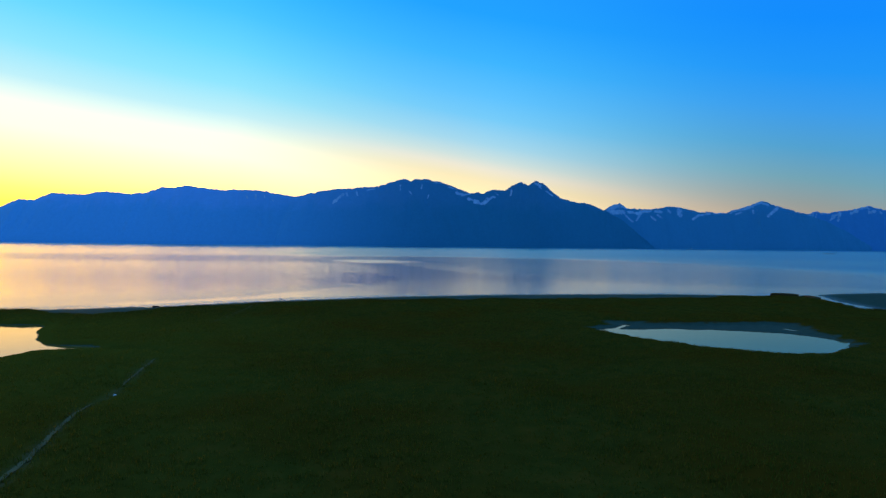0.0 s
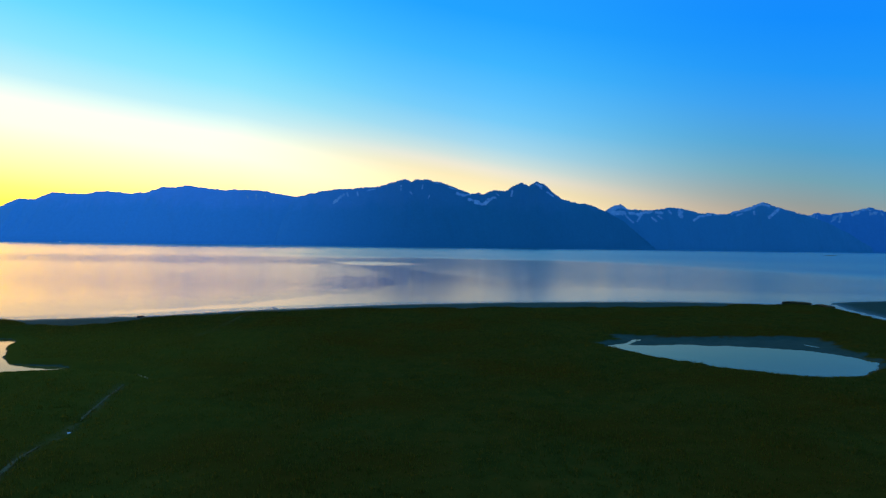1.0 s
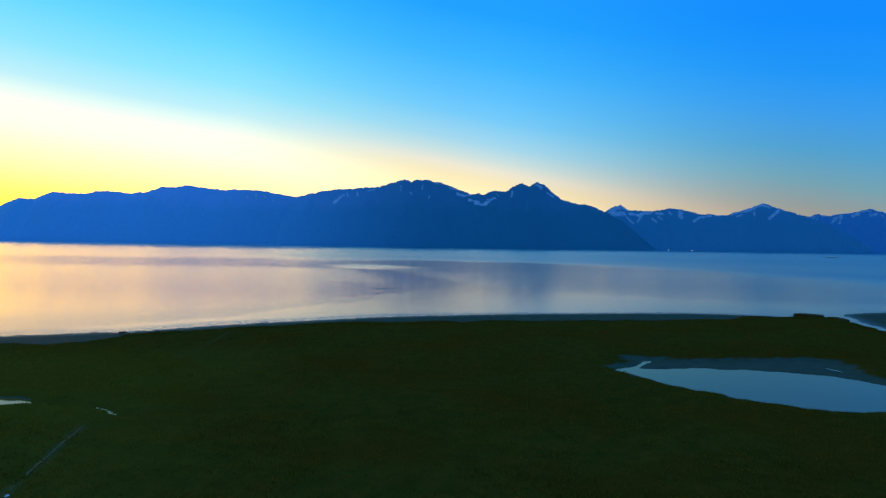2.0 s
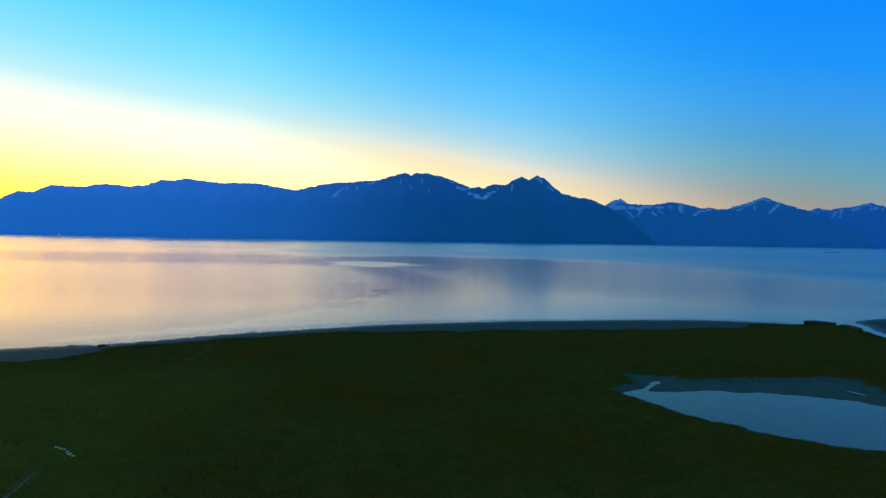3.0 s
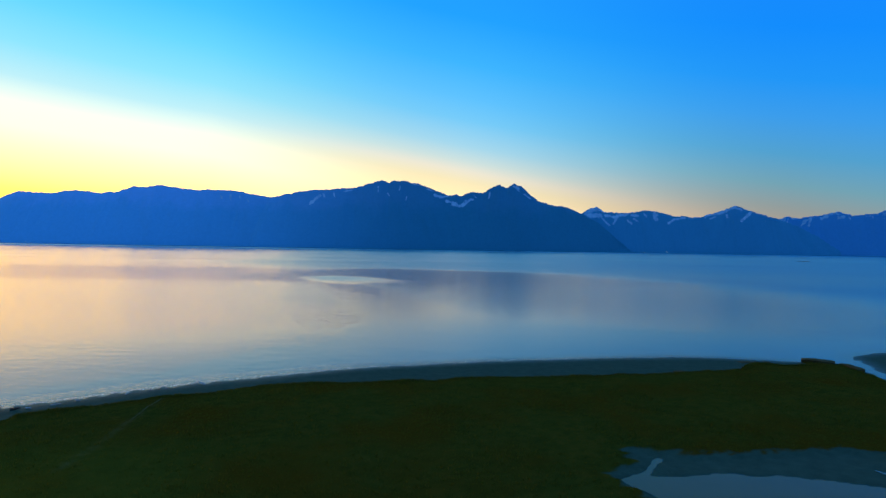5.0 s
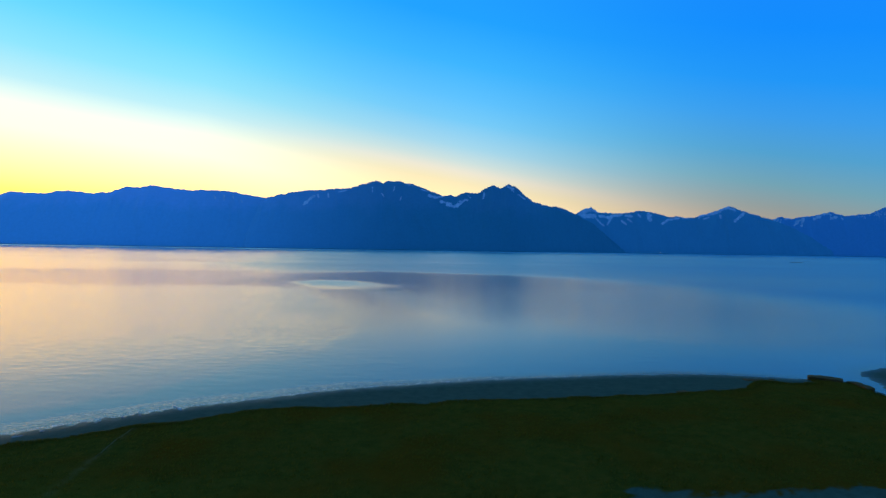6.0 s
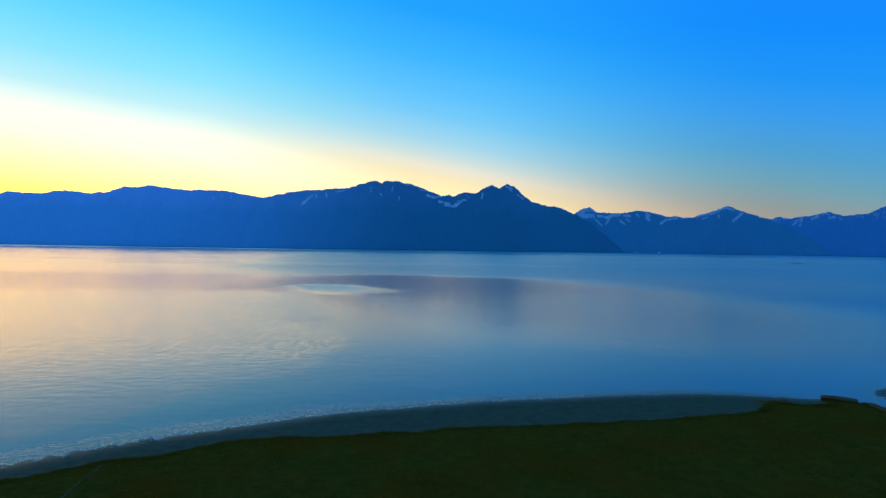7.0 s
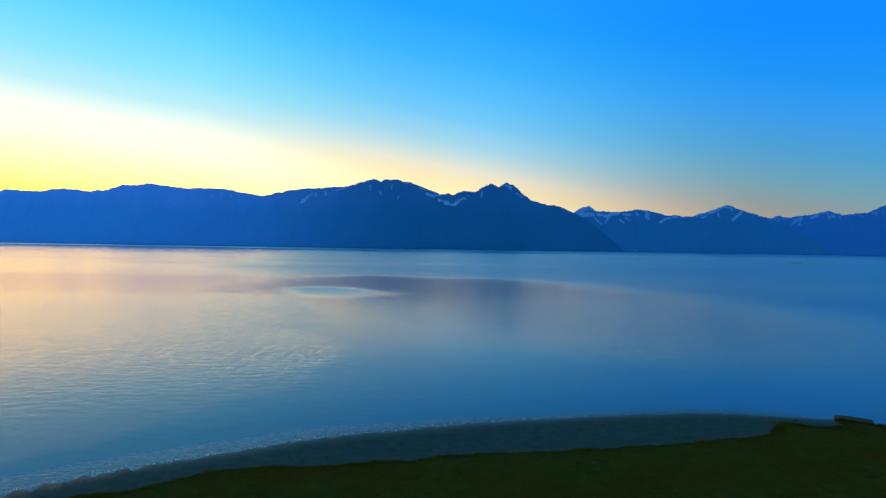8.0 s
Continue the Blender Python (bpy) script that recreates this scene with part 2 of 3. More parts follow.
def mountain_material(name, low, high, west=1.0):
    """Forested slopes below, barer rock above, blue haze mixed into both colours; the painted haze grows paler towards
    the west (west: how much).
    """
    m, n = material(name)
    p = place(n)
    fine, mid = n.noise(p, 0.05, 5.0, 0.65), n.noise(p, 0.008, 4.0)
    grain = n.ramp(fine, [(0.3, 0.95), (0.7, 1.04)])
    # thin: brighter haze on the sunset side, put into the base colours
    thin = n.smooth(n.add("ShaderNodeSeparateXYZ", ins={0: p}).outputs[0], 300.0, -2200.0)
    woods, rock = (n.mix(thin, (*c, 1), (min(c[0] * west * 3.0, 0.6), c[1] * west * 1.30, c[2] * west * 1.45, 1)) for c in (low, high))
    woods, rock = n.mix(1.0, woods, grain, "MULTIPLY"), n.mix(1.0, rock, grain, "MULTIPLY")
    bare = n.smooth(n.math("ADD", attribute(n, "height"), n.math("MULTIPLY", n.math("SUBTRACT", mid, 0.5), 0.5)), 0.45, 0.75)
    lean = n.add("ShaderNodeMapping", ins={"Vector": p, "Rotation": (0, 0.25, 0)}).outputs[0]
    gully = n.noise(n.stretch(lean, (0.028, 0.006, 0.014)), 1.0, 6.0, 0.72)
    white = n.smooth(n.math("ADD", attribute(n, "snow"), n.math("ADD", n.math("MULTIPLY", n.math("SUBTRACT", gully, 0.5), 1.6), n.math("MULTIPLY", n.math("SUBTRACT", n.noise(p, 0.06, 3.0, 0.6), 0.5), 1.8))), 0.40, 0.72)
    white = n.math("MULTIPLY", white, n.smooth(attribute(n, "snow"), 0.05, 0.3))
    base = n.mix(white, n.mix(bare, woods, rock), n.ramp(n.noise(p, 0.03, 5.0, 0.7), [(0.3, (0.16, 0.32, 0.44, 1)), (0.7, (0.42, 0.55, 0.62, 1))]))
    bump = n.add("ShaderNodeBump", ins={"Strength": 0.04, "Distance": 3.0, "Height": fine})
    finish(n, base, 0.9, bump.outputs[0], Specular_IOR_Level=0.1)
    return m


def plain_material(name, dark, light, scale, rough, depth=0.01, long=(1, 1, 1), ior=1.1):
    m, n = material(name)
    p = n.stretch(n.add("ShaderNodeTexCoord").outputs["Object"], long)
    a, b = n.noise(p, scale, 5.0, 0.6), n.noise(p, scale * 0.2, 3.0)
    f = n.math("ADD", n.math("MULTIPLY", a, 0.6), n.math("MULTIPLY", b, 0.4))
    bump = n.add("ShaderNodeBump", ins={"Strength": 0.8, "Distance": depth, "Height": f})
    finish(n, n.ramp(f, [(0.3, (*dark, 1)), (0.7, (*light, 1))]), rough, bump.outputs[0], IOR=ior)
    return m


def glow_material(name, colour, power):
    m, n = material(name)
    e = n.add("ShaderNodeEmission", ins={0: (*colour, 1), 1: power})
    n.add("ShaderNodeOutputMaterial", ins={0: e.outputs[0]})
    return m


def blade_material():
    m, n = material("sedge_blades")
    r = n.add("ShaderNodeNewGeometry").outputs["Random Per Island"]
    p = place(n)
    # tufts in the west get the same painted glow as the ground there
    west_lit = n.smooth(n.math("ADD", n.add("ShaderNodeSeparateXYZ", ins={0: p}).outputs[0], n.math("MULTIPLY", n.noise(p, 0.09, 3.0), 24.0)), 14.0, -22.0)
    base = n.ramp(r, [(0.0, (0.060, 0.064, 0.007, 1)), (0.5, (0.085, 0.078, 0.008, 1)), (0.85, (0.115, 0.078, 0.010, 1)), (1.0, (0.15, 0.095, 0.015, 1))])
    west_lit = n.math("MULTIPLY", west_lit, n.smooth(n.add("ShaderNodeSeparateXYZ", ins={0: p}).outputs[1], 90.0, 70.0))
    base = n.mix(n.math("MULTIPLY", west_lit, 0.5), base, (0.150, 0.134, 0.014, 1))
    lit = n.add("ShaderNodeBsdfDiffuse", ins={0: base, 1: 0.5})
    through_leaf = n.add("ShaderNodeBsdfTranslucent", ins={0: base})
    both = n.add("ShaderNodeMixShader", ins={0: 0.5, 1: lit.outputs[0], 2: through_leaf.outputs[0]})
    n.add("ShaderNodeOutputMaterial", ins={0: both.outputs[0]})
    return m


GROUND, SEA, POND, BLADES = ground_material(), sea_material(), pond_material("pond_water", 1.185), blade_material()
PUDDLE = pond_material("clear_water", 1.333)
DRIFT = plain_material("bleached_wood", (0.24, 0.22, 0.18), (0.55, 0.52, 0.46), 6.0, 0.8, 0.01, (1, 6, 6))
WET_WOOD = plain_material("wet_wood", (0.035, 0.016, 0.008), (0.10, 0.05, 0.03), 6.0, 0.6, 0.01, (1, 6, 6), 1.3)
STONE = plain_material("shore_stone", (0.10, 0.095, 0.09), (0.30, 0.29, 0.27), 7.0, 0.7)
SHINGLE = plain_material("muddy_shingle", (0.03, 0.03, 0.022), (0.10, 0.095, 0.07), 7.0, 0.9)
PALE = plain_material("pale_stone", (0.42, 0.40, 0.36), (0.65, 0.62, 0.56), 9.0, 0.6)
STRAW = plain_material("dead_straw", (0.06, 0.05, 0.025), (0.15, 0.12, 0.065), 12.0, 0.9)
EARTH = plain_material("trodden_earth", (0.10, 0.078, 0.030), (0.16, 0.122, 0.050), 2.5, 0.95, 0.02)
WORN = plain_material("worn_grass", (0.085, 0.072, 0.028), (0.14, 0.115, 0.05), 4.0, 0.95, 0.02)
SOD = plain_material("peaty_sod", (0.040, 0.030, 0.010), (0.115, 0.070, 0.026), 8.0, 0.95, 0.03)
FOAM = plain_material("foam", (0.46, 0.37, 0.31), (0.72, 0.62, 0.54), 3.0, 0.35, 0.01, (1, 1, 1), 1.3)
STEEL = plain_material("galvanised_steel", (0.3, 0.3, 0.3), (0.4, 0.4, 0.4), 4.0, 0.5)


# ---- plan of the shore ----
LAND = [(-5000, -60), (-400, 10), (-140, 55), (-80, 76), (-52.4, 88.8), (-44, 92.2), (-36.4, 95.2), (-32.8, 97.6), (-28.4, 101.1), (-22, 105.7),
        (-12.2, 111), (-4.6, 115.2), (4, 118), (15.4, 121.4), (26, 123.4), (34, 124.9), (46, 126.1), (53.5, 125.3), (60, 123.6), (63.2, 122.9),
        (67.6, 120), (67.4, 115.5), (66.3, 111), (65.6, 106), (65.0, 101), (65.8, 100.6), (67.2, 105), (68.2, 110.5), (69.8, 116.5), (71.8, 121.5),
        (74, 127.5), (78, 130.2), (84, 132.6), (100, 136), (150, 140), (400, 120), (5000, 60), (5000, -5000), (-5000, -5000)]
SWARD = [(-5000, -80), (-400, 0), (-140, 53), (-80, 75), (-56, 87), (-49, 88.8), (-45.5, 86.5), (-42, 84), (-34.2, 85.4), (-33.8, 91.2), (-28.4, 94.8), (-23.6, 98.4), (-18.5, 100.5),
         (-12.5, 105), (-3.6, 105.6), (4.3, 107.3), (13.9, 109.3), (22.8, 110.4), (32, 111.6), (39, 113.4), (47.8, 115.4), (50.4, 117.2), (52.4, 119.8), (54.2, 121.7), (55.9, 121), (56.6, 119.5), (59.6, 119), (61.4, 120), (62.7, 122.6),
         (66.9, 119.6), (66.6, 115.5), (65.4, 111), (64.6, 106), (63.8, 99), (68, 97), (76, 101), (110, 108), (400, 80), (5000, 0), (5000, -5000), (-5000, -5000)]
POND_EAST = [(19, 76), (20.5, 73.2), (22.5, 69), (25.2, 66.4), (27, 64.4), (29.5, 63), (32, 62.4), (34.5, 63.2), (37.5, 65.5), (40.3, 68.8),
             (39.3, 72), (37.3, 74.4), (33, 76), (28, 76.9), (23.4, 76.5), (21.0, 76.4), (21.1, 76.85), (23.35, 79.95), (23.3, 80.05), (20.85, 77.1)]
POND_EAST_MUD = [(18.6, 76), (22.5, 68.4), (27, 64), (32, 62), (37.7, 65), (40.8, 68.8), (41.2, 75), (42.6, 80), (41.5, 82.2), (36, 82.2), (30, 81), (24.5, 81.4), (22, 82.6), (20.8, 79)]
POND_WEST = [(-42.3, 74.9), (-38.4, 74.8), (-34.9, 69.1), (-31, 63.9), (-29.6, 63.4), (-25.8, 62.8), (-25.0, 61.9), (-25.6, 61.0), (-28.4, 60.0), (-29.7, 57.6), (-36, 53), (-55, 49), (-75, 58), (-72, 72), (-56, 76)]
# moods of the water
TONGUE = [(-46, 92), (-30, 112), (-20, 131), (-12.5, 141), (-11, 155), (-8.5, 174), (-15, 192), (-26, 228), (-40, 285), (-52, 322), (-22, 308), (-8, 268), (8, 225),
          (25, 192), (60, 168), (100, 152), (125, 140), (60, 118), (0, 112)]
SLICK = [(-60, 346), (-50, 366), (-28, 366), (-4, 346), (10, 326), (-4, 300), (-30, 292), (-50, 318)]
LEE = [(-84, 350), (-78, 400), (-56, 452), (-20, 480), (30, 462), (75, 448), (112, 402), (142, 335), (158, 270), (150, 205), (110, 165), (60, 172), (28, 198), (8, 238), (-8, 280), (-50, 312), (-74, 325)]
TRAIL = [(-17.6, 56.3), (-16.4, 50.7), (-15.3, 47), (-15.2, 43.9), (-14.9, 42.4), (-14.3, 40.2), (-13.3, 37.3), (-12.5, 34.4), (-10.5, 28), (-8, 18)]
TRACK = [(-22.8, 97.6), (-22.4, 94), (-22.0, 89), (-21.5, 82), (-21.2, 76.5)]
DITCH = [(-26.6, 61.7), (-20, 61.1), (-16.8, 59), (-12.7, 59.5), (-5, 60.3), (1, 59.4)]


def rounded(points, steps=6, closed=True):
    """A smooth curve through the corners of a plan."""
    p, out, k = np.array(points, float), [], len(points)
    for i in range(k if closed else k - 1):
        a, b, c, d = (p[j % k] if closed else p[min(max(j, 0), k - 1)] for j in (i - 1, i, i + 1, i + 2))
        if np.linalg.norm(c - b) > 60:
            out.append(b)
            continue
        for s in range(steps):
            t = s / steps
            out.append(0.5 * (2 * b + (c - a) * t + (2 * a - 5 * b + 4 * c - d) * t * t + (3 * b - a - 3 * c + d) * t ** 3))
    if not closed:
        out.append(p[-1])
    return np.array(out)


def gap(x, y, line, closed=True):
    """Distance of the points (x, y) from a line; inside a closed one it is positive, outside negative."""
    best, inside = np.full(x.shape, 1e9), np.zeros(x.shape, bool)
    k = len(line)
    for i in range(k if closed else k - 1):
        (ax, ay), (bx, by) = line[i], line[(i + 1) % k]
        dx, dy = bx - ax, by - ay
        t = np.clip(((x - ax) * dx + (y - ay) * dy) / (dx * dx + dy * dy + 1e-9), 0, 1)
        best = np.minimum(best, (x - ax - t * dx) ** 2 + (y - ay - t * dy) ** 2)
        if closed and ay != by:
            inside ^= ((ay > y) != (by > y)) & (x < ax + (y - ay) * dx / dy)
    best = np.sqrt(best)
    return np.where(inside, best, -best) if closed else best


def step(v, a, b):
    t = np.clip((v - a) / (b - a), 0, 1)
    return t * t * (3 - 2 * t)


def waves2(x, y, seed, base, octaves=4):
    """Smooth uneven field of about -1 to 1: crossed sines at several sizes."""
    r, out, amp, total = np.random.RandomState(seed), 0, 1.0, 0.0
    for o in range(octaves):
        for _ in range(4):
            a, ph = r.uniform(0, 2 * math.pi), r.uniform(0, 2 * math.pi)
            k = 2 * math.pi / base * 2 ** o * r.uniform(0.7, 1.4)
            out = out + amp * np.sin(k * (x * math.cos(a) + y * math.sin(a)) + ph)
            total += amp * 0.7
        amp *= 0.55
    return out / total * 1.6


land, sward = rounded(LAND), rounded(SWARD)
pond_e, pond_e_mud, pond_w = rounded(POND_EAST), rounded(POND_EAST_MUD), rounded(POND_WEST)
trail, track, ditch = (rounded(l, 6, False) for l in (TRAIL, TRACK, DITCH))


def fields(x, y):
    """Heights of the ground, and how grassy and how trodden it is."""
    w = waves2(x, y, 3, 9.0)
    near = step(-np.maximum(np.abs(x), np.abs(y - 60)), -400, -200)
    wob = 0.45 * waves2(x, y, 5, 5.0) * near
    coast = gap(x, y, land) + 0.2 * waves2(x, y, 7, 3.0) * near
    g = gap(x, y, sward) + wob
    pe, pem, pw = gap(x, y, pond_e) + 0.22 * waves2(x, y, 9, 3.5), gap(x, y, pond_e_mud) + wob, gap(x, y, pond_w) + 0.5 * wob
    dt, dk, dd = gap(x, y, trail, False), gap(x, y, track, False), gap(x, y, ditch, False)
    mud = np.where(coast > 0, np.minimum(0.022 * coast, 0.22), np.maximum(0.03 * coast, -4.0))
    grass = step(g, -0.4, 0.6) * (1 - step(pem + 0.5 * waves2(x, y, 15, 1.6), -2.0, 1.7)) * (1 - step(pw, -0.5, 0.0))
    bank = step(x, 55, 62) * step(y, 96, 112)
    z = mud + grass * (0.16 + 0.09 * w + 0.14 * bank) + 0.015 * waves2(x, y, 11, 2.0) * near
    pit = np.maximum(np.maximum(step(pe, -0.7, 0.35), 0.42 * step(pem, -1.0, 1.6)), step(pw, -0.9, 0.3))
    z = z * (1 - pit) + pit * (-0.06)
    z = z - 0.30 * np.exp(-(dd / 0.5) ** 2) - 0.07 * np.exp(-(dt / 0.35) ** 2) * grass
    worn = np.maximum(0.6 * np.exp(-(dt / 0.24) ** 2), 0.22 * np.exp(-(dk / 0.3) ** 2))
    grass = grass * (1 - 0.3 * np.exp(-(dd / 0.4) ** 2))
    wet = np.maximum(0.32 * step(pem, -0.5, 1.8), np.maximum(0.6 * step(pw, -1.0, 0.0), 0.20 + 0.66 * step(coast, 3.5, -0.5)))
    return z, grass, worn, wet


def spread(lo, hi, dense, far):
    """Marks along an axis: even between lo and hi, ever wider out to the far end."""
    mid, out, d = list(np.arange(lo, hi + 1e-6, dense)), [], dense
    a = mid[-1]
    ups = []
    while a < far[1]:
        d *= 1.35
        a = min(a + d, far[1])
        ups.append(a)
    a, d, downs = mid[0], dense, []
    while a > far[0]:
        d *= 1.35
        a = max(a - d, far[0])
        downs.append(a)
    return np.array(downs[::-1] + mid + ups)


def sheet(name, xs, ys, z, mat, **attributes):
    nx, ny = len(xs), len(ys)
    gx, gy = np.meshgrid(xs, ys)
    co = np.stack([gx.ravel(), gy.ravel(), np.ravel(z)], 1)
    i = (np.arange(ny - 1)[:, None] * nx + np.arange(nx - 1)[None]).ravel()
    faces = np.stack([i, i + 1, i + nx + 1, i + nx], 1)
    me = bpy.data.meshes.new(name)
    me.from_pydata(co.tolist(), [], faces.tolist())
    for key, values in attributes.items():
        a = me.attributes.new(key, "FLOAT", "POINT")
        a.data.foreach_set("value", np.ravel(values).astype(np.float32))
    me.polygons.foreach_set("use_smooth", np.ones(len(faces), bool))
    me.materials.append(mat)
    me.update()
    return new(name, me)


# ---- ground: one sheet of marsh, mudflat and sea bed ----
xs, ys = spread(-72, 96, 0.36, (-4900, 4900)), spread(22, 142, 0.36, (-4900, 4950))
gx, gy = np.meshgrid(xs, ys)
gz, ggrass, gworn, gwet = fields(gx, gy)
tagged(sheet("ground", xs, ys, gz, GROUND, grass=ggrass, wet=gwet, worn=gworn), "dark green salt marsh with bare wet mud along the shore", "ground", kind="structure")

# ---- sea ----
xs2, ys2 = spread(-150, 220, 1.6, (-4900, 4900)), spread(84, 520, 1.2, (60, 4800))
hx, hy = np.meshgrid(xs2, ys2)
moods = {key: np.clip(gap(hx, hy, rounded(line)), -60, 60) for key, line in (("tongue", TONGUE), ("slick", SLICK), ("lee", LEE))}
tagged(sheet("water", xs2, ys2, np.zeros_like(hx), SEA, shore=np.clip(-gap(hx, hy, land), 0, 200), **moods), "calm rippled inlet mirroring the evening sky", "water", kind="structure")


def pond(name, centre, half, turn, z, label, seed):
    """A level sheet of water in its hollow; the banks cut its outline."""
    r = np.random.RandomState(seed)
    bm, k = bmesh.new(), 40
    ring = []
    for i in range(k):
        a = i * 2 * math.pi / k
        u, v = half[0] * math.cos(a) * r.uniform(0.96, 1.04), half[1] * math.sin(a) * r.uniform(0.96, 1.04)
        ring.append(bm.verts.new((centre[0] + u * math.cos(turn) - v * math.sin(turn), centre[1] + u * math.sin(turn) + v * math.cos(turn), z)))
    bm.faces.new(ring)
    me = bpy.data.meshes.new(name)
    bm.to_mesh(me)
    bm.free()
    me.materials.append(PUDDLE if name == "puddle" else POND)
    return tagged(new(name, me), label, "pond", kind="structure")


pond("pond_water", (30.4, 71.6), (13.2, 10.6), -0.35, 0.075, "still pond with pale sky in it, lying in the marsh", 1)
pond("pond_water", (-50, 64), (27, 15), -0.15, 0.085, "still pond catching the yellow sunset, lying in the marsh", 2)


def ditch_floor(x, y):
    return float(fields(np.array([x]), np.array([y]))[0][0])


pond("puddle", (-18.4, 60.1), (1.5, 0.26), -0.60, ditch_floor(-18.4, 60.1) + 0.03, "narrow puddle of water in a marsh ditch", 3)
pond("puddle", (39.6, 77.0), (0.95, 0.16), -1.3, ditch_floor(39.6, 77.0) + 0.03, "narrow pool of water in the mud beside the pond", 5)
pond("puddle", (-5.0, 60.3), (0.4, 0.14), 0.1, ditch_floor(-5.0, 60.3) + 0.012, "narrow puddle of water in a marsh ditch", 4)


def footpath(name, line, wide, label, seed, mat):
    """A worn strip of bare earth with ragged edges, a little sunk between the tufts."""
    r = np.random.RandomState(seed)
    p = rounded(line, 14, False)
    d = np.gradient(p, axis=0)
    d /= np.linalg.norm(d, axis=1)[:, None] + 1e-9
    side = np.stack([-d[:, 1], d[:, 0]], 1)
    verts, cols = [], np.array([-1.0, -0.4, 0.4, 1.0])
    for t, a, n2 in zip(np.linspace(0, 1, len(p)), p, side):
        w, shift = wide / 2 * r.uniform(0.82, 1.15) * min(1.0, 0.25 + 5 * t, 0.25 + 5 * (1 - t)), wide * 0.15 * r.uniform(-1, 1)
        verts += [(*(a + n2 * (c * w + shift)), 0.055 - 0.02 * (abs(c) < 0.5) + 0.01 * r.uniform(-1, 1)) for c in cols]
    v = np.array(verts)
    v[:, 2] += fields(v[:, 0], v[:, 1])[0]
    verts = v.tolist()
    faces = [(i * 4 + j, i * 4 + j + 1, i * 4 + j + 5, i * 4 + j + 4) for i in range(len(p) - 1) for j in range(3)]
    me = bpy.data.meshes.new(name)
    me.from_pydata(verts, [], faces)
    me.materials.append(mat)
    tagged(new(name, me), label, "path", kind="structure")


footpath("footpath", TRAIL[:2] + [(-15.7, 48.4)], 0.16, "narrow trodden earth path through the marsh grass", 1, EARTH)
footpath("footpath", [(-15.2, 44.6)] + TRAIL[4:], 0.22, "narrow trodden earth path through the marsh grass", 2, EARTH)
footpath("footpath", TRACK[:3], 0.08, "faint thin track towards the shore", 3, WORN)


# ---- mountains across the inlet ----
def fit_curve(x, points):
    px, pz = zip(*points)
    return np.interp(x, px, pz)


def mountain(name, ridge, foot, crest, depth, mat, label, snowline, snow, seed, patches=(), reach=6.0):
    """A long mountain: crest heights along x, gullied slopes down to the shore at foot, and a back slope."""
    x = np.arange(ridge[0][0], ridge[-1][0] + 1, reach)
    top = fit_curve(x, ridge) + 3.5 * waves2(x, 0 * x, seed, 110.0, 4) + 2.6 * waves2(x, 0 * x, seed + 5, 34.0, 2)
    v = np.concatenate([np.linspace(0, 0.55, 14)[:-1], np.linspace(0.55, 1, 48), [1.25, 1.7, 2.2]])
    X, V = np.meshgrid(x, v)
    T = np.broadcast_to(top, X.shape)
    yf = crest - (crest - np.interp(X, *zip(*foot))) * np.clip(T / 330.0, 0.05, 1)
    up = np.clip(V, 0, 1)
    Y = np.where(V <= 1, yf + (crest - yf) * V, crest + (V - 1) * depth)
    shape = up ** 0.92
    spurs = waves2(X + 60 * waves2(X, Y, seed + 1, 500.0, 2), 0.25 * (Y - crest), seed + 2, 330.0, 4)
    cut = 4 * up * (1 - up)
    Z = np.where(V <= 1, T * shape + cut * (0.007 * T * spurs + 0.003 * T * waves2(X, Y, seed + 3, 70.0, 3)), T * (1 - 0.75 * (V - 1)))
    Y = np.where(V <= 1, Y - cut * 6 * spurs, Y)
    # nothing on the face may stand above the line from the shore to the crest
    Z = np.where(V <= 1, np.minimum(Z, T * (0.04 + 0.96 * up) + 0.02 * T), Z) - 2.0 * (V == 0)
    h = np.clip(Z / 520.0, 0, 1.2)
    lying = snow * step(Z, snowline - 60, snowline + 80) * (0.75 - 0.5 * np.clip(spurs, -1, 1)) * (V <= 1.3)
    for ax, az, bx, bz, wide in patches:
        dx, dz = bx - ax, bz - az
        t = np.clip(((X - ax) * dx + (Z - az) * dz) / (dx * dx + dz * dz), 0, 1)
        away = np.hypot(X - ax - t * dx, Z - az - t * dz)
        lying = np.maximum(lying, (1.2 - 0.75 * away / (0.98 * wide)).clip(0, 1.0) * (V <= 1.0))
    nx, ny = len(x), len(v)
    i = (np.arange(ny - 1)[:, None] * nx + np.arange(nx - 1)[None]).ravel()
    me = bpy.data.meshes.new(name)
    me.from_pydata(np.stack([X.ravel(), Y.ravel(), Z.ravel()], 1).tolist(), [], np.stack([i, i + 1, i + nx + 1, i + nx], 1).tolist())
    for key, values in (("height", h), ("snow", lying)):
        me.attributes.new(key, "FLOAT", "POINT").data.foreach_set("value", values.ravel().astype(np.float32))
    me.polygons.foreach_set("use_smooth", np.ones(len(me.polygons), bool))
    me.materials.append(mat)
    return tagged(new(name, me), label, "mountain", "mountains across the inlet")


# the blue of distant air is painted in, lighter for each farther range
SLOPES = mountain_material("hazy_forested_slopes", (0.024, 0.190, 0.262), (0.038, 0.205, 0.295), 1.55)
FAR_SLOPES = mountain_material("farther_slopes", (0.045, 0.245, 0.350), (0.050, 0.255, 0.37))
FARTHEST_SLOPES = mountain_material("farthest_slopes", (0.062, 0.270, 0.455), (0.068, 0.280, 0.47))
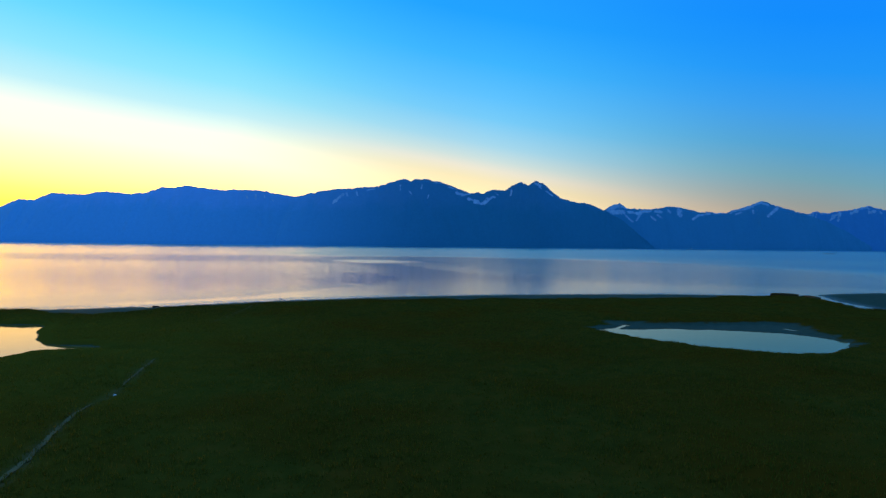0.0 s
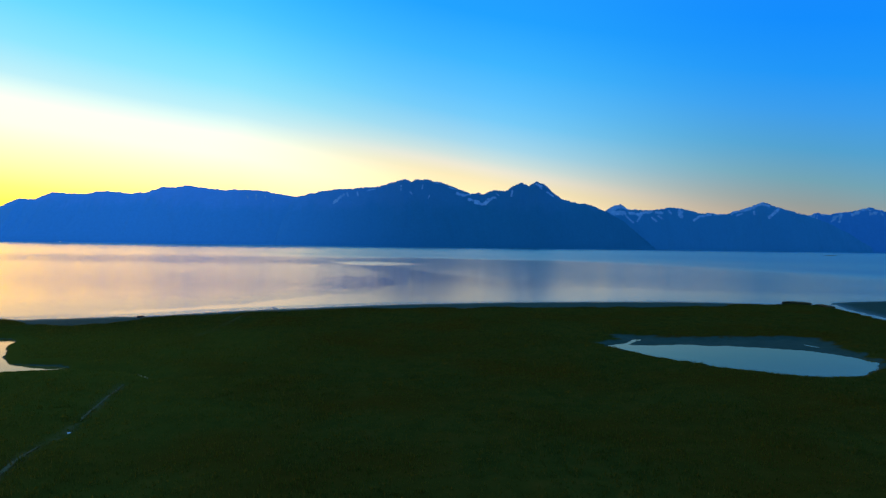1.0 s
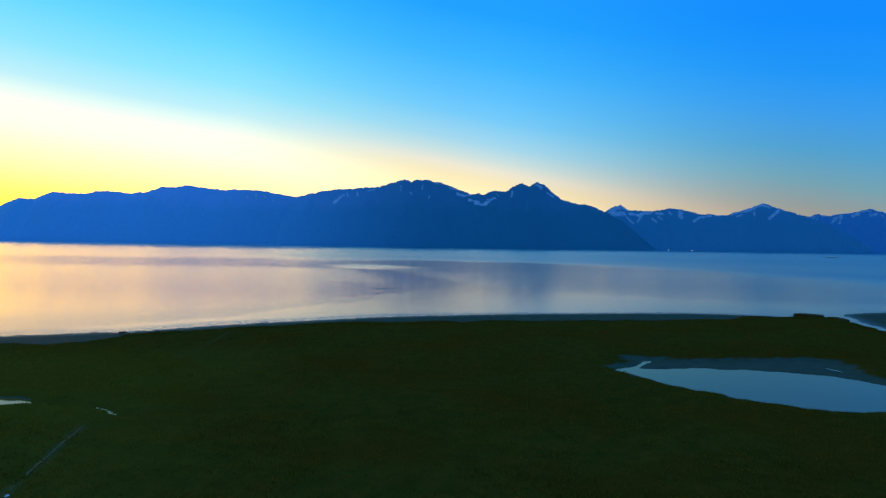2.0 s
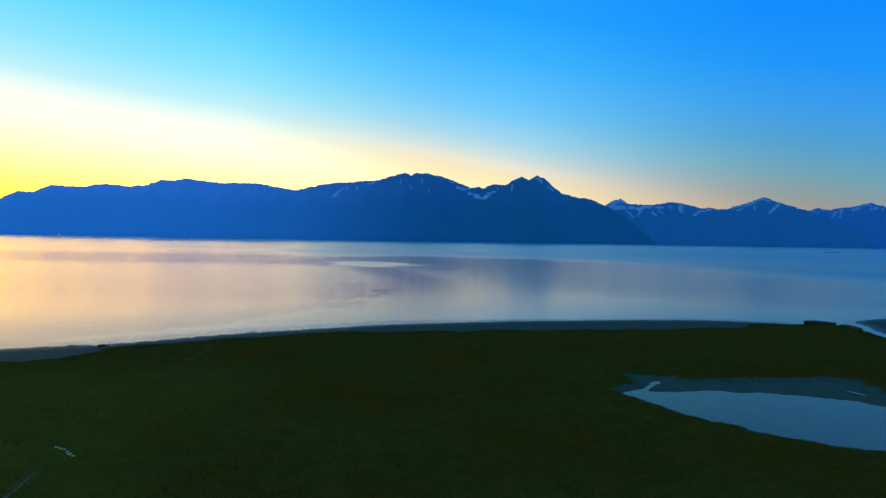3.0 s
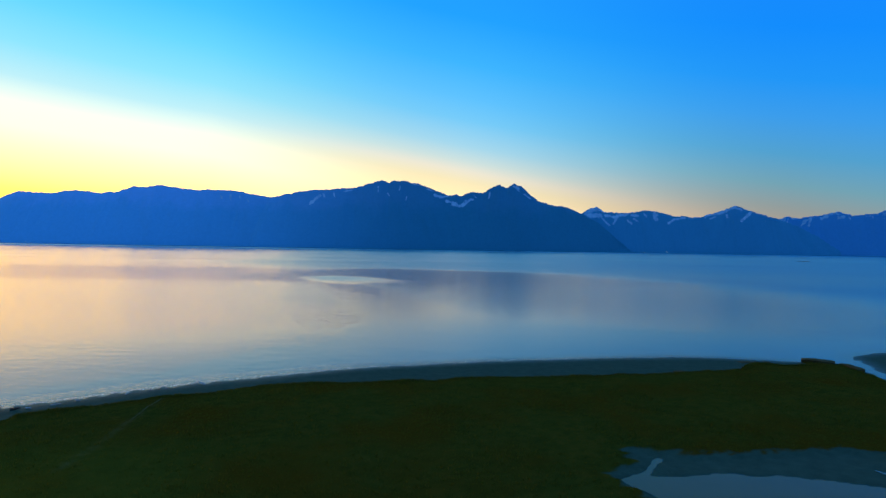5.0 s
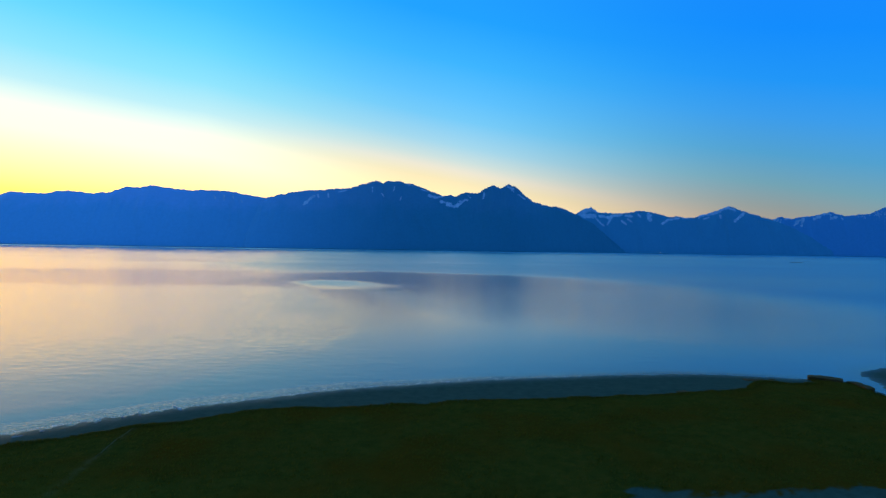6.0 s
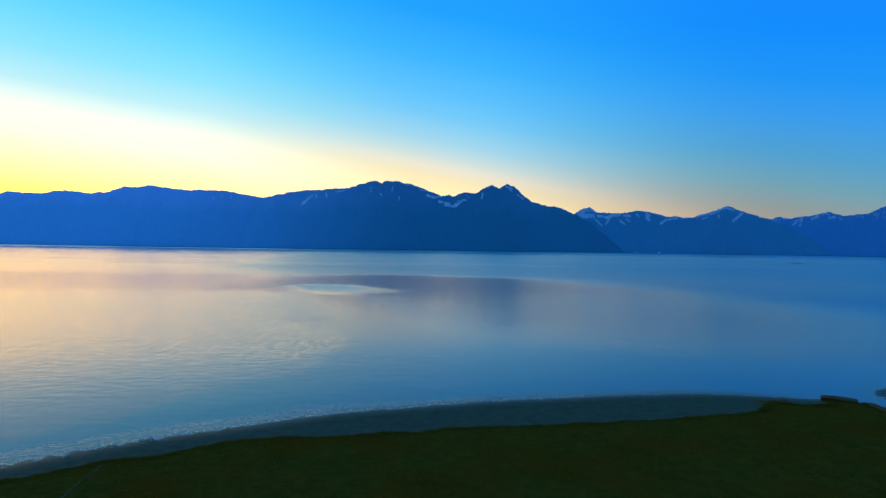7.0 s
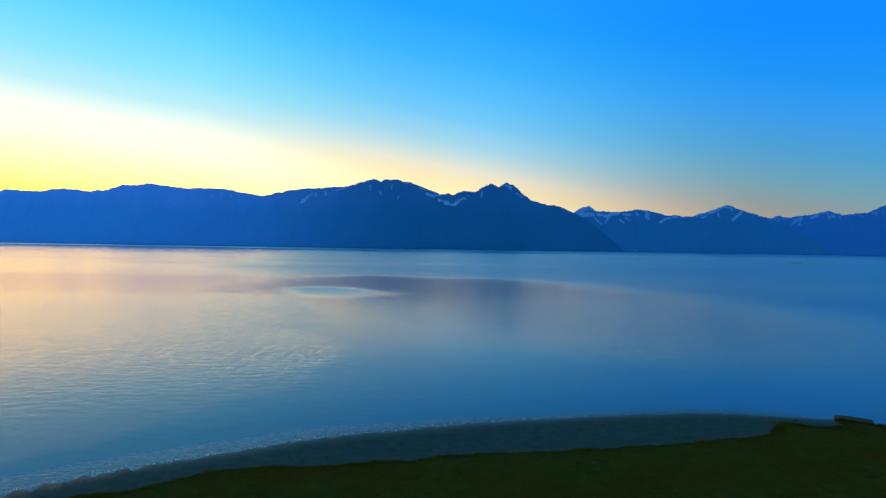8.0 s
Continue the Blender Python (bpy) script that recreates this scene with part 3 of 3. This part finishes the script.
# snow left in gullies and along crests: from, to (x, height) and width
SNOW_LONG = [(-1476, 371, -1458, 349, 6), (-1405, 376, -1394, 340, 6), (-1338, 373, -1331, 355, 4), (-1275, 343, -1264, 325, 4)]
SNOW_TALL_WEST = [(-810, 319, -750, 381, 11), (-722, 399, -711, 372, 6), (-647, 409, -639, 377, 6), (-567, 418, -512, 432, 6), (-319, 458, -317, 418, 4), (-156, 464, -160, 433, 4), (-104, 390, -112, 359, 4), (-248, 410, -230, 384, 4), (-72, 488, -17, 475, 4)]
SNOW_TALL_EAST = [(102, 403, 148, 391, 11), (140, 386, 204, 401, 8), (191, 361, 258, 344, 11), (236, 335, 308, 323, 11), (308, 332, 372, 376, 11), (322, 363, 385, 376, 8), (516, 433, 507, 389, 6), (695, 482, 733, 465, 11), (719, 456, 736, 443, 6), (770, 423, 822, 394, 6), (42, 450, 93, 434, 4), (394, 411, 415, 389, 4)]
SNOW_RANGE = [(1298, 307, 1369, 337, 20), (1312, 284, 1398, 284, 20), (1369, 337, 1438, 314, 11), (1397, 280, 1471, 205, 7), (1449, 286, 1533, 269, 13), (1538, 287, 1625, 298, 11), (1530, 260, 1497, 219, 7), (1654, 293, 1705, 284, 11), (1671, 266, 1702, 239, 9), (1617, 254, 1651, 220, 7), (1755, 307, 1766, 284, 11), (1838, 308, 1846, 258, 18), (1940, 233, 2005, 270, 9), (2003, 266, 2082, 280, 9), (2116, 281, 2206, 286, 7), (2252, 295, 2338, 327, 13), (2334, 314, 2400, 336, 15), (2403, 345, 2480, 372, 13), (2410, 304, 2412, 286, 9), (2478, 368, 2530, 350, 9), (2611, 329, 2518, 264, 11), (2326, 291, 2281, 277, 7)]
SNOW_FARTHEST = [(2902, 286, 2957, 295, 11), (2952, 285, 2936, 233, 9), (2981, 290, 2970, 257, 7), (3019, 295, 3087, 301, 7), (3102, 272, 3174, 301, 9), (3164, 292, 3147, 240, 9), (3121, 263, 3088, 244, 7), (3256, 301, 3306, 320, 14), (3326, 335, 3384, 353, 11), (3378, 344, 3404, 334, 7), (3397, 306, 3442, 316, 13), (3487, 346, 3538, 360, 14), (3486, 313, 3496, 299, 9)]
FOOT = [(-4400, 4300), (-1100, 4320), (800, 4400), (1700, 4480), (4400, 4560)]
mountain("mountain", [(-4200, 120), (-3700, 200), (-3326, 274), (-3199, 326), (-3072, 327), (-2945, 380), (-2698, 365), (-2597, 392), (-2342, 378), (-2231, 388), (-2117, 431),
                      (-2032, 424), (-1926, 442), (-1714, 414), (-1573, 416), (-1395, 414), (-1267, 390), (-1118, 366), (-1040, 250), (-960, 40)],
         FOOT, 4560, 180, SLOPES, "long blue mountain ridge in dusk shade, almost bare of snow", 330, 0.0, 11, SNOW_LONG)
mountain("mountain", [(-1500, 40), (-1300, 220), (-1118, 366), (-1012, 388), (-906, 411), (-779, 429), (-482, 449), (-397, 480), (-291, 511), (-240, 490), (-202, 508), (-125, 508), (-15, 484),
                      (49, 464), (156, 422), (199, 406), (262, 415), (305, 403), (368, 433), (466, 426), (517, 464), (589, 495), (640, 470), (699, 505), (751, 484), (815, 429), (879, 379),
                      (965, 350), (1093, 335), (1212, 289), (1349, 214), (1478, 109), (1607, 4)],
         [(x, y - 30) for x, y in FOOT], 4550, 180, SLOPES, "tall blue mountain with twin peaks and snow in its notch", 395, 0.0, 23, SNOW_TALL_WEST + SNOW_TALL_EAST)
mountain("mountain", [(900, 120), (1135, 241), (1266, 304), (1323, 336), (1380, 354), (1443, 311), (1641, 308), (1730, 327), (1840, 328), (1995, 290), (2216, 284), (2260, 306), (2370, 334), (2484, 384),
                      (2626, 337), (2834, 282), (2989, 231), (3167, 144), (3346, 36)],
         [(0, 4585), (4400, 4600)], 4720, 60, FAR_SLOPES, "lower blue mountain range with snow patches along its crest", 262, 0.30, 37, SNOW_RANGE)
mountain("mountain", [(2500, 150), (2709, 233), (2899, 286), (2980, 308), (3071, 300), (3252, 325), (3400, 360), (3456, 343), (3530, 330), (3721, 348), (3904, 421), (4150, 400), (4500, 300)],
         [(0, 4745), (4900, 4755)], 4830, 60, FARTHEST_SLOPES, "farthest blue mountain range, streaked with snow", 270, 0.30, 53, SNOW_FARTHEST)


# ---- small things on the shore ----
def height_at(x, y):
    z = fields(np.array([float(x)]), np.array([float(y)]))[0][0]
    return float(z)


def part(name, bm, mat, parent=None, label="", smooth=True):
    """One mesh object from a bmesh, under its thing if there is one."""
    me = bpy.data.meshes.new(name)
    for f in bm.faces:
        f.smooth = smooth
    bm.to_mesh(me)
    bm.free()
    me.materials.append(mat)
    ob = new(name, me)
    ob.parent = parent
    return tagged(ob, label)


def limb(points, radii, sides=8, seed=0):
    """A bent, tapered, uneven stick along points."""
    r, bm, rings = random.Random(seed), bmesh.new(), []
    for i, (p, rad) in enumerate(zip(points, radii)):
        a, b = Vector(points[max(i - 1, 0)]), Vector(points[min(i + 1, len(points) - 1)])
        q = (b - a).to_track_quat("Z", "Y")
        rings.append([bm.verts.new(Vector(p) + q @ Vector((math.cos(t) * rad * r.uniform(0.85, 1.15), math.sin(t) * rad * r.uniform(0.85, 1.15), 0)))
                      for t in (2 * math.pi * k / sides for k in range(sides))])
    for u, v in zip(rings, rings[1:]):
        for k in range(sides):
            bm.faces.new((u[k], u[(k + 1) % sides], v[(k + 1) % sides], v[k]))
    bm.faces.new(rings[0][::-1])
    bm.faces.new(rings[-1])
    return bm


def driftwood(x, y, length, thick, turn, seed, label, raised=0.0, wood=None):
    wood = wood or DRIFT
    r = random.Random(seed)
    k = 9
    pts = [((i / (k - 1) - 0.5) * length, 0.08 * length * math.sin(2.2 * i / k + seed), thick * 0.8 + raised * i / (k - 1) + 0.02 * r.uniform(-1, 1)) for i in range(k)]
    log = new("driftwood_log")
    part("trunk", limb(pts, [thick * (1.0 - 0.55 * i / (k - 1)) for i in range(k)], 9, seed), wood, log)
    for b in range(2):
        i = r.randint(3, 6)
        o, d = Vector(pts[i]), Vector((r.uniform(0.2, 0.8), r.choice((-1, 1)) * r.uniform(0.4, 0.9), r.uniform(0.5, 1.0))) * length * 0.22
        part("branch", limb([o, o + d * 0.5, o + d + Vector((0, 0, -0.05 * length))], [thick * 0.45, thick * 0.33, thick * 0.15], 6, seed + b), wood, log)
    log.matrix_world = pose(x, y, height_at(x, y) - thick * 0.25, 0, 0, turn)
    return tagged(log, label, "driftwood", "driftwood along the water's edge")


driftwood(-21.5, 105.45, 1.5, 0.13, 150, 1, "bleached forked driftwood log on the wet mud edge", 0.25)
driftwood(-35.2, 93.5, 0.8, 0.17, 20, 2, "short dark reddish driftwood stump on the mud", 0.1, WET_WOOD)
driftwood(-34.3, 94.0, 0.7, 0.09, -15, 7, "small bleached driftwood piece on the mud", 0.05)
driftwood(-38.6, 93.9, 1.3, 0.06, 8, 3, "thin dark driftwood pole at the waterline", 0.0, WET_WOOD)
driftwood(-31.2, 97.2, 0.7, 0.09, -30, 4, "small bleached driftwood piece among foam", 0.1)
driftwood(-27.6, 100.4, 0.8, 0.07, 60, 5, "small bleached driftwood branch on wet mud", 0.1)
driftwood(-32.6, 95.6, 0.9, 0.07, 35, 6, "low bleached driftwood stick on the mudflat")


def stone(x, y, size, seed, mat, label, flat=0.6, name="stone"):
    r = random.Random(seed)
    bm = bmesh.new()
    bmesh.ops.create_icosphere(bm, subdivisions=3, radius=size / 2)
    off = Vector((r.uniform(0, 99), r.uniform(0, 99), r.uniform(0, 99)))
    for v in bm.verts:
        d = v.co.normalized()
        v.co *= 1 + 0.35 * noise.noise(d * 1.3 + off) + 0.12 * noise.noise(d * 4 + off)
        v.co.z *= flat
    ob = part(name, bm, mat)
    ob.matrix_world = pose(x, y, height_at(x, y) + size * 0.12 * flat, 0, 0, r.uniform(0, 360))
    return tagged(ob, label, "stone")


stone(-15.15, 46.55, 0.17, 1, PALE, "small pale stone lying beside the trodden path")
stone(-26.0, 102.2, 0.35, 2, STONE, "grey stone on the wet mud edge")
stone(-24.6, 103.0, 0.28, 3, STONE, "grey stone on the wet mud edge")
stone(-40.6, 92.4, 0.4, 4, STONE, "dark stone on the mudflat")


def sod(x, y, length, width, high, turn, seed, label):
    """A block of turf broken from the bank: steep ragged sides, a shaggy rounded top."""
    bm = bmesh.new()
    bmesh.ops.create_cube(bm, size=1)
    bmesh.ops.subdivide_edges(bm, edges=bm.edges[:], cuts=7, use_grid_fill=True)
    off = Vector((seed * 7.3, seed * 3.1, 0))
    for v in bm.verts:
        c = Vector((v.co.x * length, v.co.y * width, (v.co.z + 0.5) * high))
        n1 = noise.noise(c * 1.7 + off)
        k = 1 + 0.22 * n1 + (0.1 if v.co.z > 0.3 else 0.0)
        c.x *= 1 + 0.12 * noise.noise(c * 0.9 + off)
        c.y *= k
        c.z *= 1 + 0.25 * noise.noise(c * 2.3 - off)
        c.z *= 1 - 0.22 * abs(v.co.x * 2) ** 6
        v.co = c
    ob = part("turf_block", bm, SOD)
    ob.matrix_world = pose(x, y, height_at(x, y) - 0.12, 0, 0, turn)
    return tagged(ob, label, "turf block", "broken turf at the shore")


sod(64.1, 121.2, 4.4, 1.7, 0.5, -37, 1, "dark broken turf bank jutting into the channel")
sod(66.6, 117.6, 4.4, 1.0, 0.5, -95, 2, "dark undercut turf edge along the channel")
sod(54.1, 121.9, 3.2, 1.1, 0.2, -8, 3, "low reddish brown turf hummock on the mud")
sod(57.0, 122.6, 1.4, 0.7, 0.16, 5, 4, "small reddish brown turf hummock on the mud")
sod(39.8, 113.6, 1.6, 0.9, 0.28, 20, 5, "small brown turf hummock on the edge of the grass")


def mudbar():
    bm = bmesh.new()
    bmesh.ops.create_icosphere(bm, subdivisions=4, radius=1)
    for v in bm.verts:
        c = v.co
        k = 1 + 0.3 * noise.noise(c * 2.0)
        v.co = Vector((c.x * 15 * k, c.y * 7 * k, c.z * 1.1 * k))
    ob = part("mudbar", bm, SOD)
    ob.matrix_world = pose(738, 1163, -0.1, 0, 0, 12)
    tagged(ob, "low dark mudbar showing above the water", "mudbar")


mudbar()


def shore_light(x, y):
    lamp = new("shore_light")
    part("post", limb([(0, 0, 0), (0, 0, 2), (0, 0, 4.5)], [0.35, 0.3, 0.25], 10, 1), STEEL, lamp)
    part("foot", limb([(0, 0, -1.0), (0, 0, 0.1), (0, 0, 0.4)], [0.9, 0.9, 0.5], 10, 2), STONE, lamp)
    bm = bmesh.new()
    bmesh.ops.create_uvsphere(bm, u_segments=16, v_segments=10, radius=1.4)
    for v in bm.verts:
        v.co.z = v.co.z * 0.8 + 5.4
    part("lamp", bm, LAMP, lamp, "glowing warm white lamp")
    lamp.matrix_world = pose(x, y, 0.5)
    tagged(lamp, "lit lamp on a post on the far shore", "shore light", "lights on the far shore")


LAMP = glow_material("lamp_glow", (1.0, 0.86, 0.62), 4.0)
shore_light(1886, 4584)
shore_light(1709, 4584)
shore_light(-2719, 4295)


def foam_line():
    """Flecks of foam and wet glints where the wavelets break along the mud."""
    r = np.random.RandomState(4)
    line = land[(land[:, 0] > -58) & (land[:, 0] < 60) & (land[:, 1] > 84)]
    line = line[np.argsort(line[:, 0])]
    x = r.uniform(-56, 30, 1300)
    x = np.where(r.rand(len(x)) < 0.45, x * 0.45 - 20, x)
    y = np.interp(x, line[:, 0], line[:, 1]) + np.abs(r.normal(0, 0.55, len(x))) + 0.12
    verts, faces = [], []
    for px, py in zip(x, y):
        s, k = r.uniform(0.018, 0.05) * (1.6 if r.rand() < 0.05 else 1.0), len(verts)
        wide = r.uniform(1.2, 3.0)
        for a in range(5):
            t = a * 2 * math.pi / 5 + r.uniform(-0.3, 0.3)
            verts.append((px + s * wide * math.cos(t), py + s * math.sin(t), 0.012))
        verts.append((px, py, 0.016 + s * 0.15))
        faces += [(k + a, k + (a + 1) % 5, k + 5) for a in range(5)]
    me = bpy.data.meshes.new("foam")
    me.from_pydata(verts, [], faces)
    me.materials.append(FOAM)
    tagged(new("foam", me), "flecks of pale foam along the waterline", "foam", kind="stuff")


foam_line()


def sedge():
    """Tufts of sedge over the marsh in front of the camera."""
    r = np.random.RandomState(8)
    k = 130000
    d = 16 + 108 * r.rand(k) ** 0.8
    x = 3 + d * r.uniform(-0.85, 0.80, k)
    y = 8 + d
    edge_i = r.randint(0, len(sward), 26000)
    ex, ey = sward[edge_i, 0] + r.normal(0, 0.7, 26000), sward[edge_i, 1] + r.normal(-0.3, 0.6, 26000)
    x, y = np.concatenate([x, ex]), np.concatenate([y, ey])
    z, grass, worn, wet = fields(x, y)
    keep = (grass > 0.45 + 0.3 * r.rand(len(x))) & (worn < 0.6) & (gap(x, y, pond_w) < -1.3) & (gap(x, y, pond_e) < -0.6) & (np.abs(x) < 100) & (y > 22)
    x, y, z = x[keep], y[keep], z[keep]
    m, blades = len(x), 4
    hgt = np.repeat(r.uniform(0.10, 0.26, m) * (0.8 + 0.4 * waves2(x, y, 21, 14.0)).clip(0.5, 1.4), blades)
    a, lean = r.uniform(0, 2 * math.pi, m * blades), r.uniform(0.1, 0.7, m * blades) * hgt
    w = r.uniform(0.012, 0.028, m * blades)
    bx, by, bz = (np.repeat(v, blades) for v in (x, y, z - 0.02))
    bx, by = bx + r.normal(0, 0.10, m * blades), by + r.normal(0, 0.10, m * blades)
    ca, sa = np.cos(a), np.sin(a)
    co = np.empty((m * blades, 3, 3))
    co[:, 0] = np.stack([bx - sa * w, by + ca * w, bz], 1)
    co[:, 1] = np.stack([bx + sa * w, by - ca * w, bz], 1)
    co[:, 2] = np.stack([bx + ca * lean, by + sa * lean, bz + hgt], 1)
    me = bpy.data.meshes.new("sedge_grass")
    me.from_pydata(co.reshape(-1, 3), [], np.arange(m * blades * 3).reshape(-1, 3))
    me.materials.append(BLADES)
    tagged(new("sedge_grass", me), "low dark green and brown sedge grass of the salt marsh", "grass", kind="stuff")


sedge()


def scatter(name, count, band, size, mat, label, category, seed, long=False):
    """Small litter strewn along the edge of the grass (band: metres seaward of it)."""
    r = np.random.RandomState(seed)
    line = sward[(sward[:, 0] > -50) & (sward[:, 0] < 62) & (sward[:, 1] > 80)]
    line = line[np.argsort(line[:, 0])]
    x = r.uniform(-34, 61, count)
    y = np.interp(x, line[:, 0], line[:, 1]) + r.uniform(*band, count)
    z = fields(x, y)[0]
    keep = z > 0.02
    verts, faces = [], []
    for px, py, pz in zip(x[keep], y[keep], z[keep]):
        k, a, s = len(verts), r.uniform(0, math.pi), r.uniform(*size)
        u = np.array([math.cos(a), math.sin(a)]) * s * (3.5 if long else 1.0)
        v = np.array([-math.sin(a), math.cos(a)]) * s * (0.35 if long else r.uniform(0.6, 1.0))
        h = s * (0.4 if long else 0.7)
        for c, d in ((1, 0), (0, 1), (-1, 0), (0, -1)):
            verts.append((px + u[0] * c + v[0] * d, py + u[1] * c + v[1] * d, pz))
        verts.append((px, py, pz + h))
        faces += [(k, k + 1, k + 4), (k + 1, k + 2, k + 4), (k + 2, k + 3, k + 4), (k + 3, k, k + 4)]
    me = bpy.data.meshes.new(name)
    me.from_pydata(verts, [], faces)
    me.materials.append(mat)
    tagged(new(name, me), label, category, kind="stuff")


scatter("wrack_line", 900, (-0.3, 0.8), (0.03, 0.07), STRAW, "pale dead stalks washed up along the grass edge", "wrack", 31, True)
scatter("pebbles", 900, (0.8, 11.0), (0.02, 0.05), SHINGLE, "dark muddy pebbles strewn over the wet mud", "pebbles", 32)
